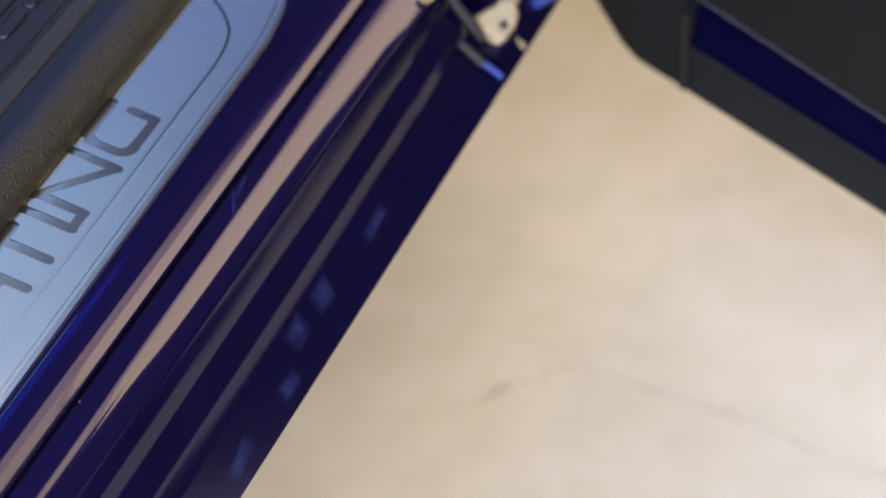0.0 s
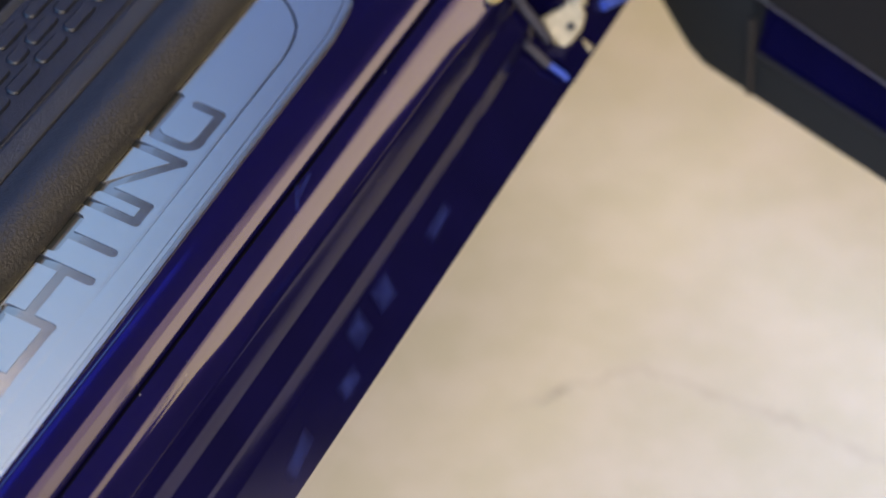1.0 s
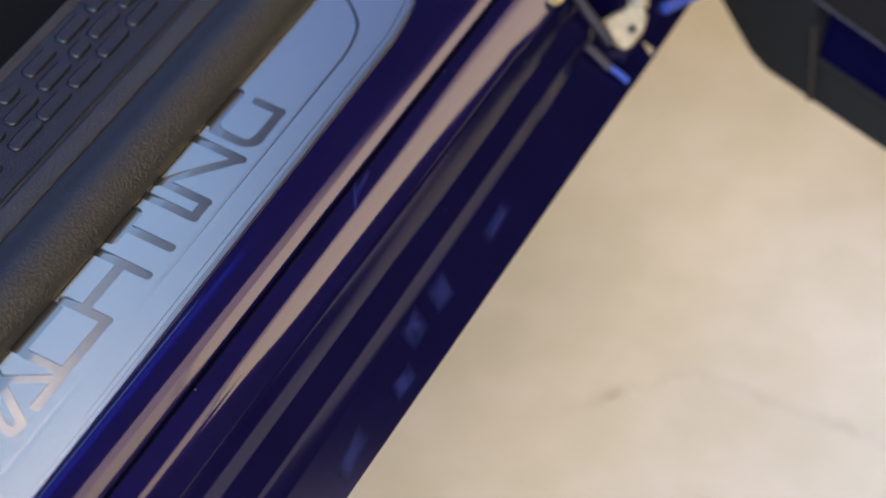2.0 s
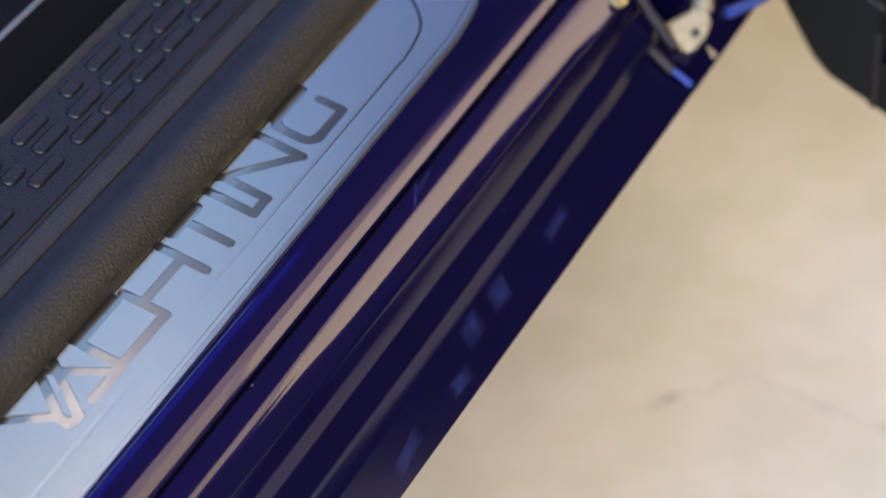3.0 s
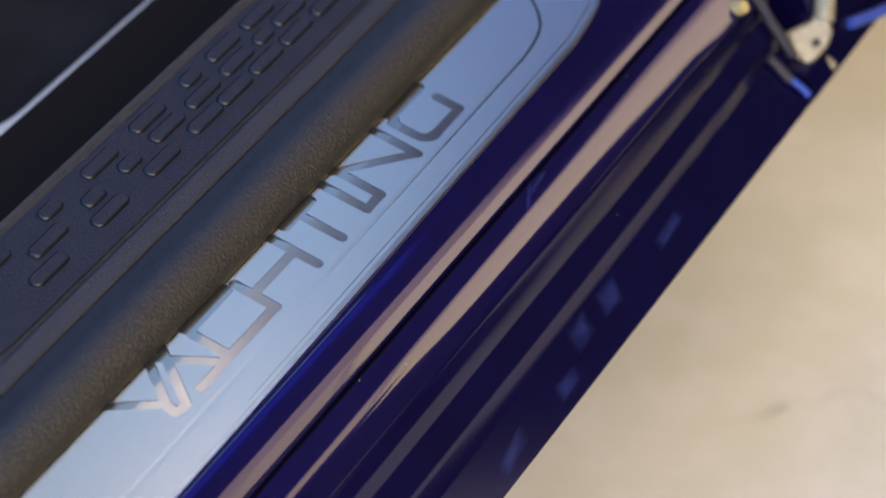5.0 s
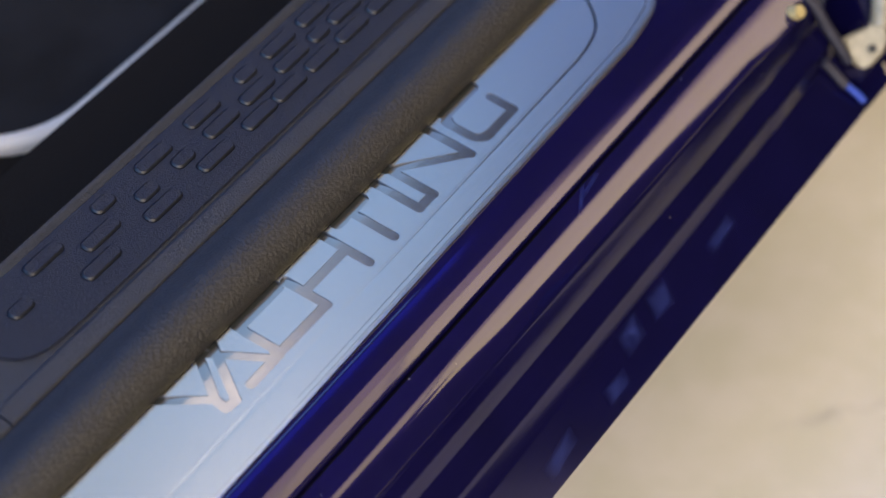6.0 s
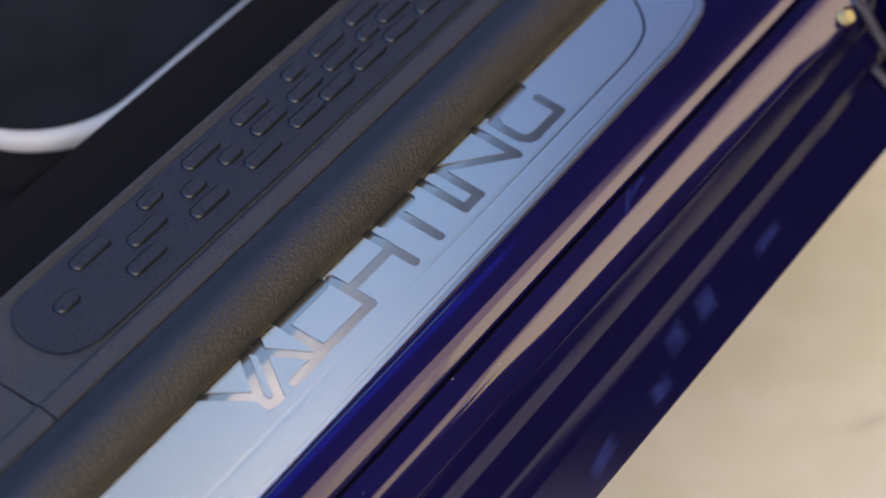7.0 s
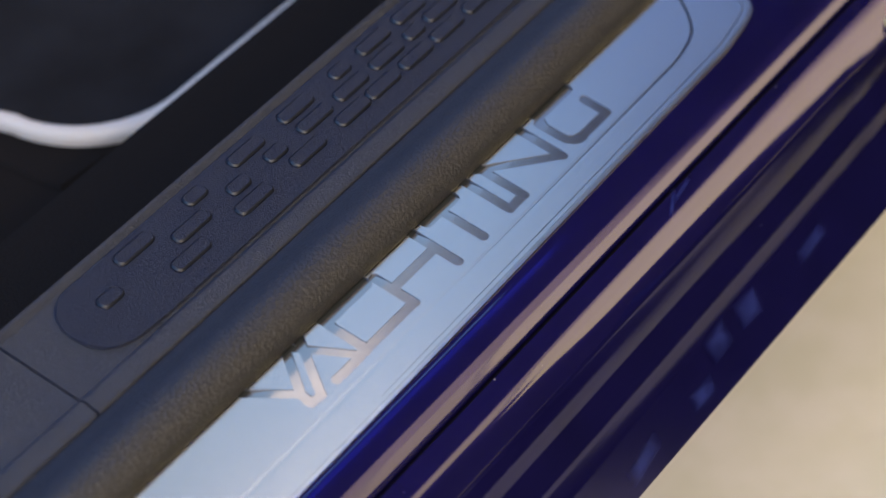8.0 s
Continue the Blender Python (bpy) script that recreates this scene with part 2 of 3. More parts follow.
def on_sill(v, w):
    """The x and z of a place v inboard of the letters' foot and w off the plate's face, both in millimetres."""
    p = SILL @ Vector((0, v / 1000, w / 1000))
    return p.x, p.z


# painted sill body beside the plate, down to the seam
ALONG = [-0.80, -0.40] + [-0.24 + 0.02 * k for k in range(26)] + [0.283, 0.290, 0.31, 0.34, 0.373]
SILL_SLOPES = [(0, [(0, 12.5), (17, 12.5), (21.2, 13.0), (23.4, 16.2), (26.5, 16.6), (29, 17.6), (34, 18.2), (35.4, 20.7), (39.2, 20.9), (40.2, 23.2), (44.4, 24.0), (45.4, 40), (46.2, 86), (49, 88)])]
edge = pressed(0, SILL_SLOPES, *on_sill(-8, -1.0), 0.0488)
lines = [(y, pressed(y, SILL_SLOPES, *on_sill(-8, -1.0), 0.0488, edge[-1], 0.08)) for y in ALONG + [0.80]]
part("sill_body", lofted(bmesh.new(), lines, lambda line: [(edge[-1][0] - 0.012, edge[-1][1] - 0.002), (-0.02, 0.40), (-0.02, 0.44)]), paint, car, "dark blue gloss-painted door sill")

# painted rocker panel below the seam: its crown sharpens towards the rear, with two ledges below it
ROCKER_SLOPES = [
    (-0.12, [(0, 17.2), (10.4, 17.4), (11.6, 20.8), (14.8, 25.0), (16.6, 30), (27.0, 32), (28.2, 69), (29.0, 67), (30.0, 60), (36.8, 60), (38.8, 69), (46, 73), (48, 58), (63.6, 57), (65.4, 69), (67.0, 66), (68.6, 58), (76, 58), (78.6, 55)]),
    (0.05, [(0, 17.2), (8.6, 17.4), (9.8, 20.8), (18.7, 25.8), (21.0, 30.5), (27.5, 33), (29.0, 71.5), (31.0, 70), (36, 68.0), (41, 69), (44, 78), (46.5, 80), (48.5, 58), (63.0, 57), (66.0, 70.5), (70, 69), (72, 67), (75, 63), (78.6, 57)]),
    (0.25, [(0, 17.0), (5.8, 17.4), (7.2, 20.8), (23.6, 28.0), (25.0, 31), (27.5, 33), (30.0, 78.2), (37, 77.6), (44, 79.3), (46.5, 84), (49.5, 85), (51, 55), (62.0, 55), (66.0, 76), (70, 76.5), (75, 72), (79.5, 55)]),
    (0.283, [(0, 17.0), (5.8, 17.4), (7.2, 20.8), (23.6, 28.0), (25.0, 31), (27.5, 33), (30.0, 81), (37, 81), (44, 82), (46.5, 86), (49.5, 87), (51, 55), (62.0, 55), (66.0, 78.5), (70, 79), (76, 78.5), (79.5, 55)]),
    (0.290, [(0, 17.0), (5.8, 17.4), (7.2, 20.8), (27.2, 28.0), (28.0, 31), (29.0, 33), (30.5, 81), (37, 81), (44, 82), (46.5, 86), (49.5, 87), (51, 55), (62.0, 55), (66.0, 78.5), (70, 79), (76, 78.5), (79.5, 55)]),
    (0.36, [(0, 17.0), (5.8, 17.4), (7.2, 20.8), (27.2, 28.0), (28.0, 31), (29.0, 33), (30.5, 87), (37, 87), (44, 88), (46.5, 91), (49.5, 91), (51, 55), (62.0, 55), (66.0, 84), (70, 85), (76, 84), (79.5, 55)]),
]
FOOT = (0.11799, 0.34946)


def rocker_line(y):
    """The rocker panel's outer line at y, with its turned-under lower edge."""
    return pressed(y, ROCKER_SLOPES, 0.0550, 0.4357, 0.1141, FOOT, 0.12, 0.0792) + bend([(0.006, 120), (0.03, 165)], *FOOT)[1:]


face = rocker_line(0.05)
part("rocker_panel", lofted(bmesh.new(), [(y, rocker_line(y)) for y in ALONG], lambda line: [(0.03, face[-1][1]), (0.02, 0.39), (0.050, 0.425)]),
     paint, car, "dark blue gloss-painted rocker panel with stepped ledges")


part("seam_seal", sweep(bmesh.new(), [(0.044, 0.415), (0.058, 0.415), (0.0562, 0.4318), (0.0535, 0.4316), (edge[-1][0] - 0.001, edge[-1][1] - 0.0006)], -0.80, 0.80), black, car, "black seal in the seam")

# scuff plate with the cut-out word
def stroke(a, b, width, radius=None):
    """The outline of one bar of a letter, from a to b."""
    a, b = Vector(a), Vector(b)
    d = (b - a).normalized()
    n = Vector((-d.y, d.x))
    mid = (a + b) / 2
    r = radius if radius is not None else width * 0.42
    return [tuple(mid + d * x + n * y) for x, y in rounded((b - a).length + width, width, r, 3)]


def groove(points, widths, depths):
    """A cutter for a fine channel along points of the plate, in millimetres."""
    left, right = [], []
    for i, (p, width) in enumerate(zip(points, widths)):
        d = (Vector(points[min(i + 1, len(points) - 1)]) - Vector(points[max(i - 1, 0)])).normalized()
        n = Vector((-d.y, d.x)) * width / 2
        left.append(tuple((Vector(p) + n) / 1000))
        right.append(tuple((Vector(p) - n) / 1000))
    bm = bmesh.new()
    rows = []
    for a, b, depth in zip(left, right, depths):
        a, b = Vector(a), Vector(b)
        low = [(a.lerp(b, k), -depth) for k in (0.38, 0.62)]
        wide = [(b, 0.0), (b, 0.004), (a, 0.004), (a, 0.0)]
        rows.append([bm.verts.new(SILL @ Vector((*q, z))) for q, z in low + wide])
    for a, b in zip(rows, rows[1:]):
        for i in range(6):
            bm.faces.new((a[i], a[(i + 1) % 6], b[(i + 1) % 6], b[i]))
    bm.faces.new(rows[0][::-1])
    bm.faces.new(rows[-1])
    return part("channel", bm, aluminium)


STEM, BAR = 6.5, 5.5
LETTERS = {
    "Y": [((-103.5, 37), (-125, 9.5), BAR), ((-150.5, 37), (-126.5, 9), BAR), ((-126, 9), (-127, 1.5), STEM)],
    "A": [((-127, 1), (-119.5, 0.5), BAR), ((-119.5, 0.8), (-92.5, 37), BAR), ((-110.1, 37), (-86, 1.5), BAR), ((-107, 0.5), (-87, 0.5), BAR)],
    "C": [((-75.7, 31), (-49.3, 31), 15.2, 3.6), ((-80.5, 22.5), (-80.5, 4.5), STEM), ((-80.5, 22.5), (-79.2, 25.8), STEM), ((-79.2, 25.8), (-75, 28.5), STEM), ((-80.5, 4.5), (-83, 1), STEM), ((-82.5, 1), (-40, 1), BAR)],
    "H": [((-39, 25.5), (-39, 1), STEM), ((-38, 14.5), (-1, 14.5), BAR), ((-0.3, 37), (-0.3, 0.5), STEM)],
    "T": [((23.5, 37), (23.5, 0.5), STEM), ((14.8, 31.5), (32.2, 31.5), 14.2, 3.4)],
    "I": [((49.5, 37), (49.5, 1), STEM), ((49.5, 0.8), (62.5, 0.8), BAR)],
    "N": [((63.2, 37), (63.2, 1), STEM), ((61, 30), (101.5, 2), BAR), ((102.3, 37), (102.3, 1.5), STEM)],
    "G": [((114, 24), (114, 9.3), STEM), ((114, 9.3), (114.6, 6.2), STEM), ((114.6, 6.2), (116.3, 3.6), STEM), ((116.3, 3.6), (118.9, 1.9), STEM), ((118.9, 1.9), (122, 1.3), STEM), ((122, 1.3), (146.5, 1.3), BAR), ((147.6, 1.8), (147.6, 15.5), STEM),
          ((121.8, 31.5), (144.2, 31.5), 14.2, 3.4), ((114, 22), (119, 28), STEM)],
}
plate_edge = [(-700, 55), (-700, -26.4), (-200, -25.8), (-100, -25.0), (60, -23.0), (240, -20.8), (261, -18.4), (273, -16.6), (280, -13.8), (283.6, -9.2), (284.6, 0), (284.6, 55)]
bm = prism(bmesh.new(), [(x / 1000, y / 1000) for x, y in plate_edge], -0.0016, 0.0, SILL)
plate = part("scuff_plate", bm, aluminium, car, "brushed aluminium scuff plate with a cut-out word")
bm = bmesh.new()
for bars in LETTERS.values():
    for bar in bars:
        prism(bm, [(x / 1000, y / 1000) for x, y in stroke(*bar)], -0.004, 0.002, SILL)
cutter = part("cutter", bm, aluminium)
cut = plate.modifiers.new("cut", "BOOLEAN")
cut.operation, cut.object, cut.solver, cut.use_self = "DIFFERENCE", cutter, "EXACT", True
field = [(-690, -9.4), (-200, -9.4), (0, -8.2), (150, -6.9), (205, -6.5), (218, -5.4), (229, -3.4), (238, -0.2), (245, 5), (251, 11), (257, 19), (262, 29), (266, 50)]
starts = (-60, -10, 40, 100)
slot = [(x, float(np.interp(x, *zip(*field[:6])))) for x in starts] + [p for p in field if p[0] > 140]
reach = [p[0] for p in slot]
slot_widths = list(np.interp(reach, [-60, 40, 150, 205, 235], [0.10, 0.22, 0.8, 1.2, 1.7]))
slot_depths = list(np.interp(reach, [-60, -10, 100, 150], [0.00002, 0.00006, 0.0006, 0.003]))
channels = [groove([p for p in field if p[0] < 215], [3.8] * 20, [0.000026] * 20), groove(slot, slot_widths, slot_depths)]
outer_line = [(x, y + 2.6) for x, y in plate_edge[3:6]] + [(262, -15.2), (272, -13.6), (277.4, -11.6), (280.2, -8.0), (281.4, 0), (281.4, 50)]
channels.append(groove(outer_line, list(np.interp([p[0] for p in outer_line], [-100, 60, 240], [0.16, 0.4, 0.6])), [0.0014] * 20))
for channel in channels:
    cut = plate.modifiers.new("cut", "BOOLEAN")
    cut.operation, cut.object, cut.solver = "DIFFERENCE", channel, "EXACT"
rim = plate.modifiers.new("rim", "BEVEL")
rim.width, rim.segments, rim.limit_method, rim.angle_limit = 0.00018, 2, "ANGLE", radians(50)
made = bpy.data.meshes.new_from_object(plate.evaluated_get(bpy.context.evaluated_depsgraph_get()))
plate.modifiers.clear()
plate.data = made
made.shade_flat()
made.materials.append(cut_edge)
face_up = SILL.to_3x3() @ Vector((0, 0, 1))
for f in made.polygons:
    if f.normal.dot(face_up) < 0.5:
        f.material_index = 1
for ob in (cutter, *channels):
    bpy.data.objects.remove(ob)
# turned-down lip round the plate
bm = bmesh.new()
rim_rows = []
run = plate_edge[1:]
for i, (x, y) in enumerate(run):
    d = (Vector(run[min(i + 1, len(run) - 1)]) - Vector(run[max(i - 1, 0)])).normalized()
    out = Vector((d.y, -d.x))
    rim_rows.append([bm.verts.new(SILL @ Vector(((x + out.x * o) / 1000, (y + out.y * o) / 1000, w / 1000))) for o, w in ((0.25, -1.4), (0.25, -0.012), (0.6, -0.008), (2.5, -0.15), (2.6, -0.32), (2.62, -2.2))])
for a, b in zip(rim_rows, rim_rows[1:]):
    for i in range(5):
        bm.faces.new((a[i], a[i + 1], b[i + 1], b[i]))
part("lip", bm, aluminium, plate, "turned-down bright edge of the plate", 20)
# the ground behind the letters ends at a strip painted black for the trim's shade
ground_line = [on_sill(v, w) for v, w in ((-4, -0.36), (18.5, -0.36), (20.5, -0.43), (23, -0.68), (28.4, -1.35))]
bm = sweep(bmesh.new(), ground_line + [on_sill(28.4, -6), on_sill(-4, -6)], -0.160, 0.165)
part("letter_ground", bm, polished, plate, "polished metal behind the cut-out letters")
bm = sweep(bmesh.new(), [on_sill(v, w) for v, w in ((28.2, -1.34), (31, -1.2), (44, -1.6), (44, -6), (28.2, -6))], -0.165, 0.170)
part("shade_strip", bm, rubber, plate, "black strip standing in for the shade under the trim's edge")

# grained trim: lip over the plate, roll, valley, ridge and tread
roll = [(35, -0.2), (31.4, 0.1), (30.6, 0.5), (30.1, 1.1), (30.1, 1.8), (30.6, 3.6), (31.6, 6.9), (33.2, 9.2), (35.2, 11.4), (37.7, 13.4), (40.5, 14.9), (45, 16.2), (48.6, 16.7), (52, 16.3), (55.6, 14.9), (60, 12.0), (64, 8.9), (68, 6.1), (70.6, 4.9), (70.6, -4), (60, -6), (38, -1.0)]
shelf = [(71, 4.6), (71.6, 5.8), (73, 6.3), (76, 6.8), (79.5, 7.4), (81.4, 7.6), (82.8, 7.1), (83.6, 6.0), (84.4, 6.2), (85.2, 6.2), (133.2, 6.2), (134, 6.5), (135.4, 7.8), (136.8, 8.9), (138.3, 9.1), (139.4, 7.2), (139.6, 6.0),
         (139.4, 2), (137, -20), (132, -20), (71, -3)]
trim = part("sill_trim", sweep(bmesh.new(), [on_sill(v, w) for v, w in roll], -0.80, 0.80, 30), plastic, car, "black grained plastic sill trim", 50)
for y0, y1 in ((-0.2035, 0.80), (-0.80, -0.2048)):
    part("shelf", sweep(bmesh.new(), [on_sill(v, w) for v, w in shelf], y0, y1, 8), smooth_plastic, trim, "", 50)
field = [(-150, 132.6), (-160, 132.2), (-167, 129.5), (-172.5, 124.5), (-176, 117.5), (-177, 109.5), (-175.5, 101), (-171.5, 94), (-165, 89.5), (-156, 86.6), (-145, 85.6), (-130, 85.2), (600, 85.2), (600, 132.6)]
bm = bevelled_prism(bmesh.new(), [(x / 1000, y / 1000) for x, y in field], 0.0060, 0.0081, 0.0006, SILL)
tread_panel = part("tread_panel", bm, tread, trim, "fine-grained black tread panel")
LONG, SHORT = 0.0275, 0.0160
PADS = {124.8: "-111.3L -61.6S -18.4L 25.3L 65.4S 97L 131L 163L 195L 227L", 112.8: "-144.6S -79.7L -40.4S -8.4S 26.2L 59.5L 92.6L 119.3S 145L 176L 207L 238L",
        100.8: "-95.3L -42.9L 4.1L 44.6L 72.8L 104.2L 134.5L 166L 197L 228L"}
shapes = {}
for kind, length in (("L", LONG), ("S", SHORT)):
    bm = bevelled_prism(bmesh.new(), rounded(length, 0.0080, 0.0034, 4), -0.0012, 0.0013, 0.0008, Matrix(), 0.0010)
    shapes[kind] = part("pad", bm, pad_plastic, trim)
    shapes[kind].data.materials.append(pad_rim)
    for f in shapes[kind].data.polygons:
        f.material_index = int(f.normal.z < 0.95)
used = set()
for v, row in PADS.items():
    for item in row.split():
        kind, u = item[-1], float(item[:-1])
        ob = shapes[kind] if kind not in used else new("pad", shapes[kind].data)
        used.add(kind)
        ob.parent = trim
        ob.matrix_world = SILL @ Matrix.Translation((u / 1000, v / 1000, 0.0081))

# a fine moat round each pad
bm = bmesh.new()
for v, row in PADS.items():
    for item in row.split():
        length = LONG if item[-1] == "L" else SHORT
        prism(bm, rounded(length + 0.0010, 0.0090, 0.0039, 4), -0.0009, 0.004, SILL @ Matrix.Translation((float(item[:-1]) / 1000, v / 1000, 0.0081)))
cutter = part("cutter", bm, tread)
cut = tread_panel.modifiers.new("cut", "BOOLEAN")
cut.operation, cut.object, cut.solver, cut.use_self = "DIFFERENCE", cutter, "EXACT", True
made = bpy.data.meshes.new_from_object(tread_panel.evaluated_get(bpy.context.evaluated_depsgraph_get()))
tread_panel.modifiers.clear()
tread_panel.data = made
made.shade_flat()
bpy.data.objects.remove(cutter)

# inner side below the trim and the foot-well
ledge = [(-0.118, 0.452), (-0.150, 0.455), (-0.156, 0.448), (-0.160, 0.425), (-0.172, 0.413), (-0.235, 0.405), (-0.247, 0.400), (-0.252, 0.390), (-0.256, 0.352), (-0.11, 0.352)]
part("inner_sill", sweep(bmesh.new(), ledge, -0.80, 0.80), black, car, "black carpeted inner side of the sill")
part("footwell_floor", box(bmesh.new(), (-1.10, -0.80, 0.335), (-0.24, 0.80, 0.352)), black, car, "black carpeted foot-well floor")
part("underbody", box(bmesh.new(), (-1.36, -1.9, 0.22), (-0.27, 1.4, 0.334), 0.01), rubber, car, "black underbody")
part("side_member", box(bmesh.new(), (-0.268, -0.85, 0.24), (0.02, 0.70, 0.334), 0.01), rubber, car, "black side member under the sill")
for y in (1.05, -1.55):
    part("axle", tube(bmesh.new(), (-1.38, y, 0.28), (-0.24, y, 0.28), 0.03), rubber, car, "black axle")

# carpet layer beside the mat, with a soft raised corner
bm = bevelled_prism(bmesh.new(), [(-0.2880, 0.0140), (-0.2835, 0.0600), (-0.2835, 0.16), (-0.40, 0.16), (-0.40, 0.0130), (-0.3000, 0.0120)], 0.3500, 0.3545, 0.002)
part("carpet_layer", bm, black, car, "second layer of the black foot-well carpet")

# floor mat with its pale binding
corner = []
for k in range(13):
    a = radians(90 * k / 12)
    corner.append((-0.3465 + 0.0750 * math.cos(a), 0.1135 - 0.0750 * math.sin(a)))
mat_edge = [(-0.2665, 0.70)] + corner + [(-0.80, -0.085), (-0.80, 0.70)]
mat_edge = mat_edge[::-1]
bm = prism(bmesh.new(), mat_edge, 0.352, 0.3600)
floor_mat = tagged(part("floor_mat", bm, mat_pile), "dark navy carpet floor mat with pale binding", "floor mat")
line = [(-0.2665, 0.70)] + corner + [(-0.80, -0.085)]
bm = bmesh.new()
rings = []
for i, (x, y) in enumerate(line):
    a, b = Vector(line[max(i - 1, 0)]), Vector(line[min(i + 1, len(line) - 1)])
    d = (b - a).normalized()
    side = Vector((d.y, -d.x))
    w = 0.0064 + 0.0046 * abs(d.y)
    rings.append([bm.verts.new((x + side.x * o, y + side.y * o, z)) for o, z in
                  ((w, 0.3602), (w, 0.3618), (w - 0.003, 0.3634), (0.001, 0.3636), (-0.002, 0.3622), (-0.003, 0.3580), (-0.002, 0.3525))])
for a, b in zip(rings, rings[1:]):
    for i in range(6):
        bm.faces.new((a[i], a[i + 1], b[i + 1], b[i]))
part("binding", bm, binding, floor_mat, "pale woven binding", 60)

# ---- the open door ----
DOOR = Matrix.Translation((0.19405, 0.50909, 0.0)) @ Matrix(((0.90424, 0.42703, 0, 0), (-0.42703, 0.90424, 0, 0), (0, 0, 1, 0), (0, 0, 0, 1)))


def door_part(name, outline, near, far, mat, label, edge=0.003):
    """A slab of the door: outline in its length and height, from near to far off its inner face."""
    turn = DOOR @ Matrix(((1, 0, 0, 0), (0, 0, -1, 0), (0, 1, 0, 0), (0, 0, 0, 1)))
    bm = bevelled_prism(bmesh.new(), outline, -far, -near, edge, turn)
    return part(name, bm, mat, door, label)


door = new("door")
door.parent = car
tagged(door, "open front door with blue frame and dark grey trim")
shell = [(-0.078, 0.299), (-0.055, 0.280), (-0.040, 0.274), (0.0, 0.274), (0.95, 0.274), (0.98, 0.30), (1.0, 0.60), (1.0, 0.82), (0.16, 0.82), (0.13, 0.60), (0.08, 0.47), (0.0, 0.405), (-0.06, 0.37)]
door_part("door_shell", shell, 0.014, 0.09, paint, "dark blue painted door shell", 0.006)
bm = bmesh.new()
sloped = [bm.verts.new(DOOR @ Vector((x, y, z))) for x in (0.0, 0.95) for y, z in ((-0.0035, 0.303), (0.0135, 0.358), (0.030, 0.358), (0.030, 0.300))]
bmesh.ops.convex_hull(bm, input=sloped)
part("door_step", bm, paint, door, "sloping dark blue step of the door")
seal = [(-0.090, 0.310), (-0.072, 0.294), (-0.055, 0.280), (-0.040, 0.274), (0.95, 0.274), (0.95, 0.306), (0.010, 0.304), (0.002, 0.306), (-0.002, 0.352), (-0.090, 0.356)]
bm = bmesh.new()
turn = DOOR @ Matrix(((1, 0, 0, 0), (0, 0, -1, 0), (0, 1, 0, 0), (0, 0, 0, 1)))
prism(bm, seal, -0.02, 0.006, turn)
part("weatherstrip", bm, rubber, door, "black rubber weatherstrip")
trim_edge = [(-0.06, 0.360), (0.0, 0.3565), (0.20, 0.3475), (0.94, 0.338), (0.96, 0.36), (0.97, 0.80), (0.17, 0.80), (0.14, 0.60), (0.085, 0.465), (0.005, 0.40), (-0.05, 0.37)]
# pale edge: the floor's reflection on the trim's bevel, put into the colour
lip = material("highlight_lip", (0.20, 0.175, 0.17), 0.25)
vary(lip, 0.02, 0.2, 0.3, "Roughness")
bm = tube(bmesh.new(), DOOR @ Vector((-0.03, -0.011, 0.3575)), DOOR @ Vector((0.20, -0.011, 0.3470)), 0.0003, 10)
part("trim_highlight", tube(bm, DOOR @ Vector((0.20, -0.011, 0.3470)), DOOR @ Vector((0.94, -0.011, 0.3375)), 0.0003, 10), lip, door, "lower edge of the door trim with its highlight painted pale")
part("bead", tube(bmesh.new(), DOOR @ Vector((0.003, -0.007, 0.2755)), DOOR @ Vector((0.000, -0.007, 0.334)), 0.0030, 10), bead_rubber, door, "moulded rubber bead")
part("seal_lip", tube(bmesh.new(), DOOR @ Vector((0.006, -0.0065, 0.3085)), DOOR @ Vector((0.95, -0.0065, 0.3075)), 0.0022, 10), bead_rubber, door, "raised lip of the weatherstrip")
door_part("door_trim", trim_edge, -0.010, 0.016, panel_grey, "dark grey door trim", 0.0007)

# ---- front end of the sill: fender, jamb cover, hinge and stop ----
fender_face = [(x + 0.0005, z) for x, z in face if z < 0.415]
outline = fender_face + [(0.03, face[-1][1]), (0.03, 0.41)]
part("fender", sweep(bmesh.new(), outline, 0.404, 0.80), paint, car, "dark blue front fender")
foot = [q for q in fender_face if q[1] < 0.364]
part("fender_foot", sweep(bmesh.new(), foot + [(0.03, face[-1][1]), (0.03, 0.364)], 0.3745, 0.4035), paint, car, "dark blue lower corner of the fender")
bm = box(bmesh.new(), (0.040, 0.408, 0.335), (0.0980, 0.70, 0.386), 0.008)
part("jamb_cover", bm, rubber, car, "black rubber cover at the foot of the door pillar")
bm = box(bmesh.new(), (0.020, 0.530, 0.40), (0.098, 0.70, 0.62), 0.012)
part("door_pillar", bm, paint, car, "dark blue painted foot of the door pillar")
hinge = new("hinge")
hinge.parent = car
tagged(hinge, "cream-coated lower door hinge")
LEAF = Matrix.Translation((0.1035, 0.4005, 0.374)) @ look((0, 0, 0), (-0.42, 0.62, -0.62)).to_3x3().to_4x4()
leaf = [(-0.0047, -0.0185), (0.008, -0.006), (0.012, 0.003), (0.009, 0.016), (0.002, 0.015), (-0.004, 0.0095), (-0.0165, 0.0040), (-0.0135, -0.007)]
part("leaf", bevelled_prism(bmesh.new(), leaf, -0.008, 0.002, 0.002, LEAF), cream, hinge)
part("bolt", tube(bmesh.new(), LEAF @ Vector((0.001, -0.003, 0.0)), LEAF @ Vector((0.001, -0.003, 0.004)), 0.0030, 6), rubber, hinge, "dark bolt head")
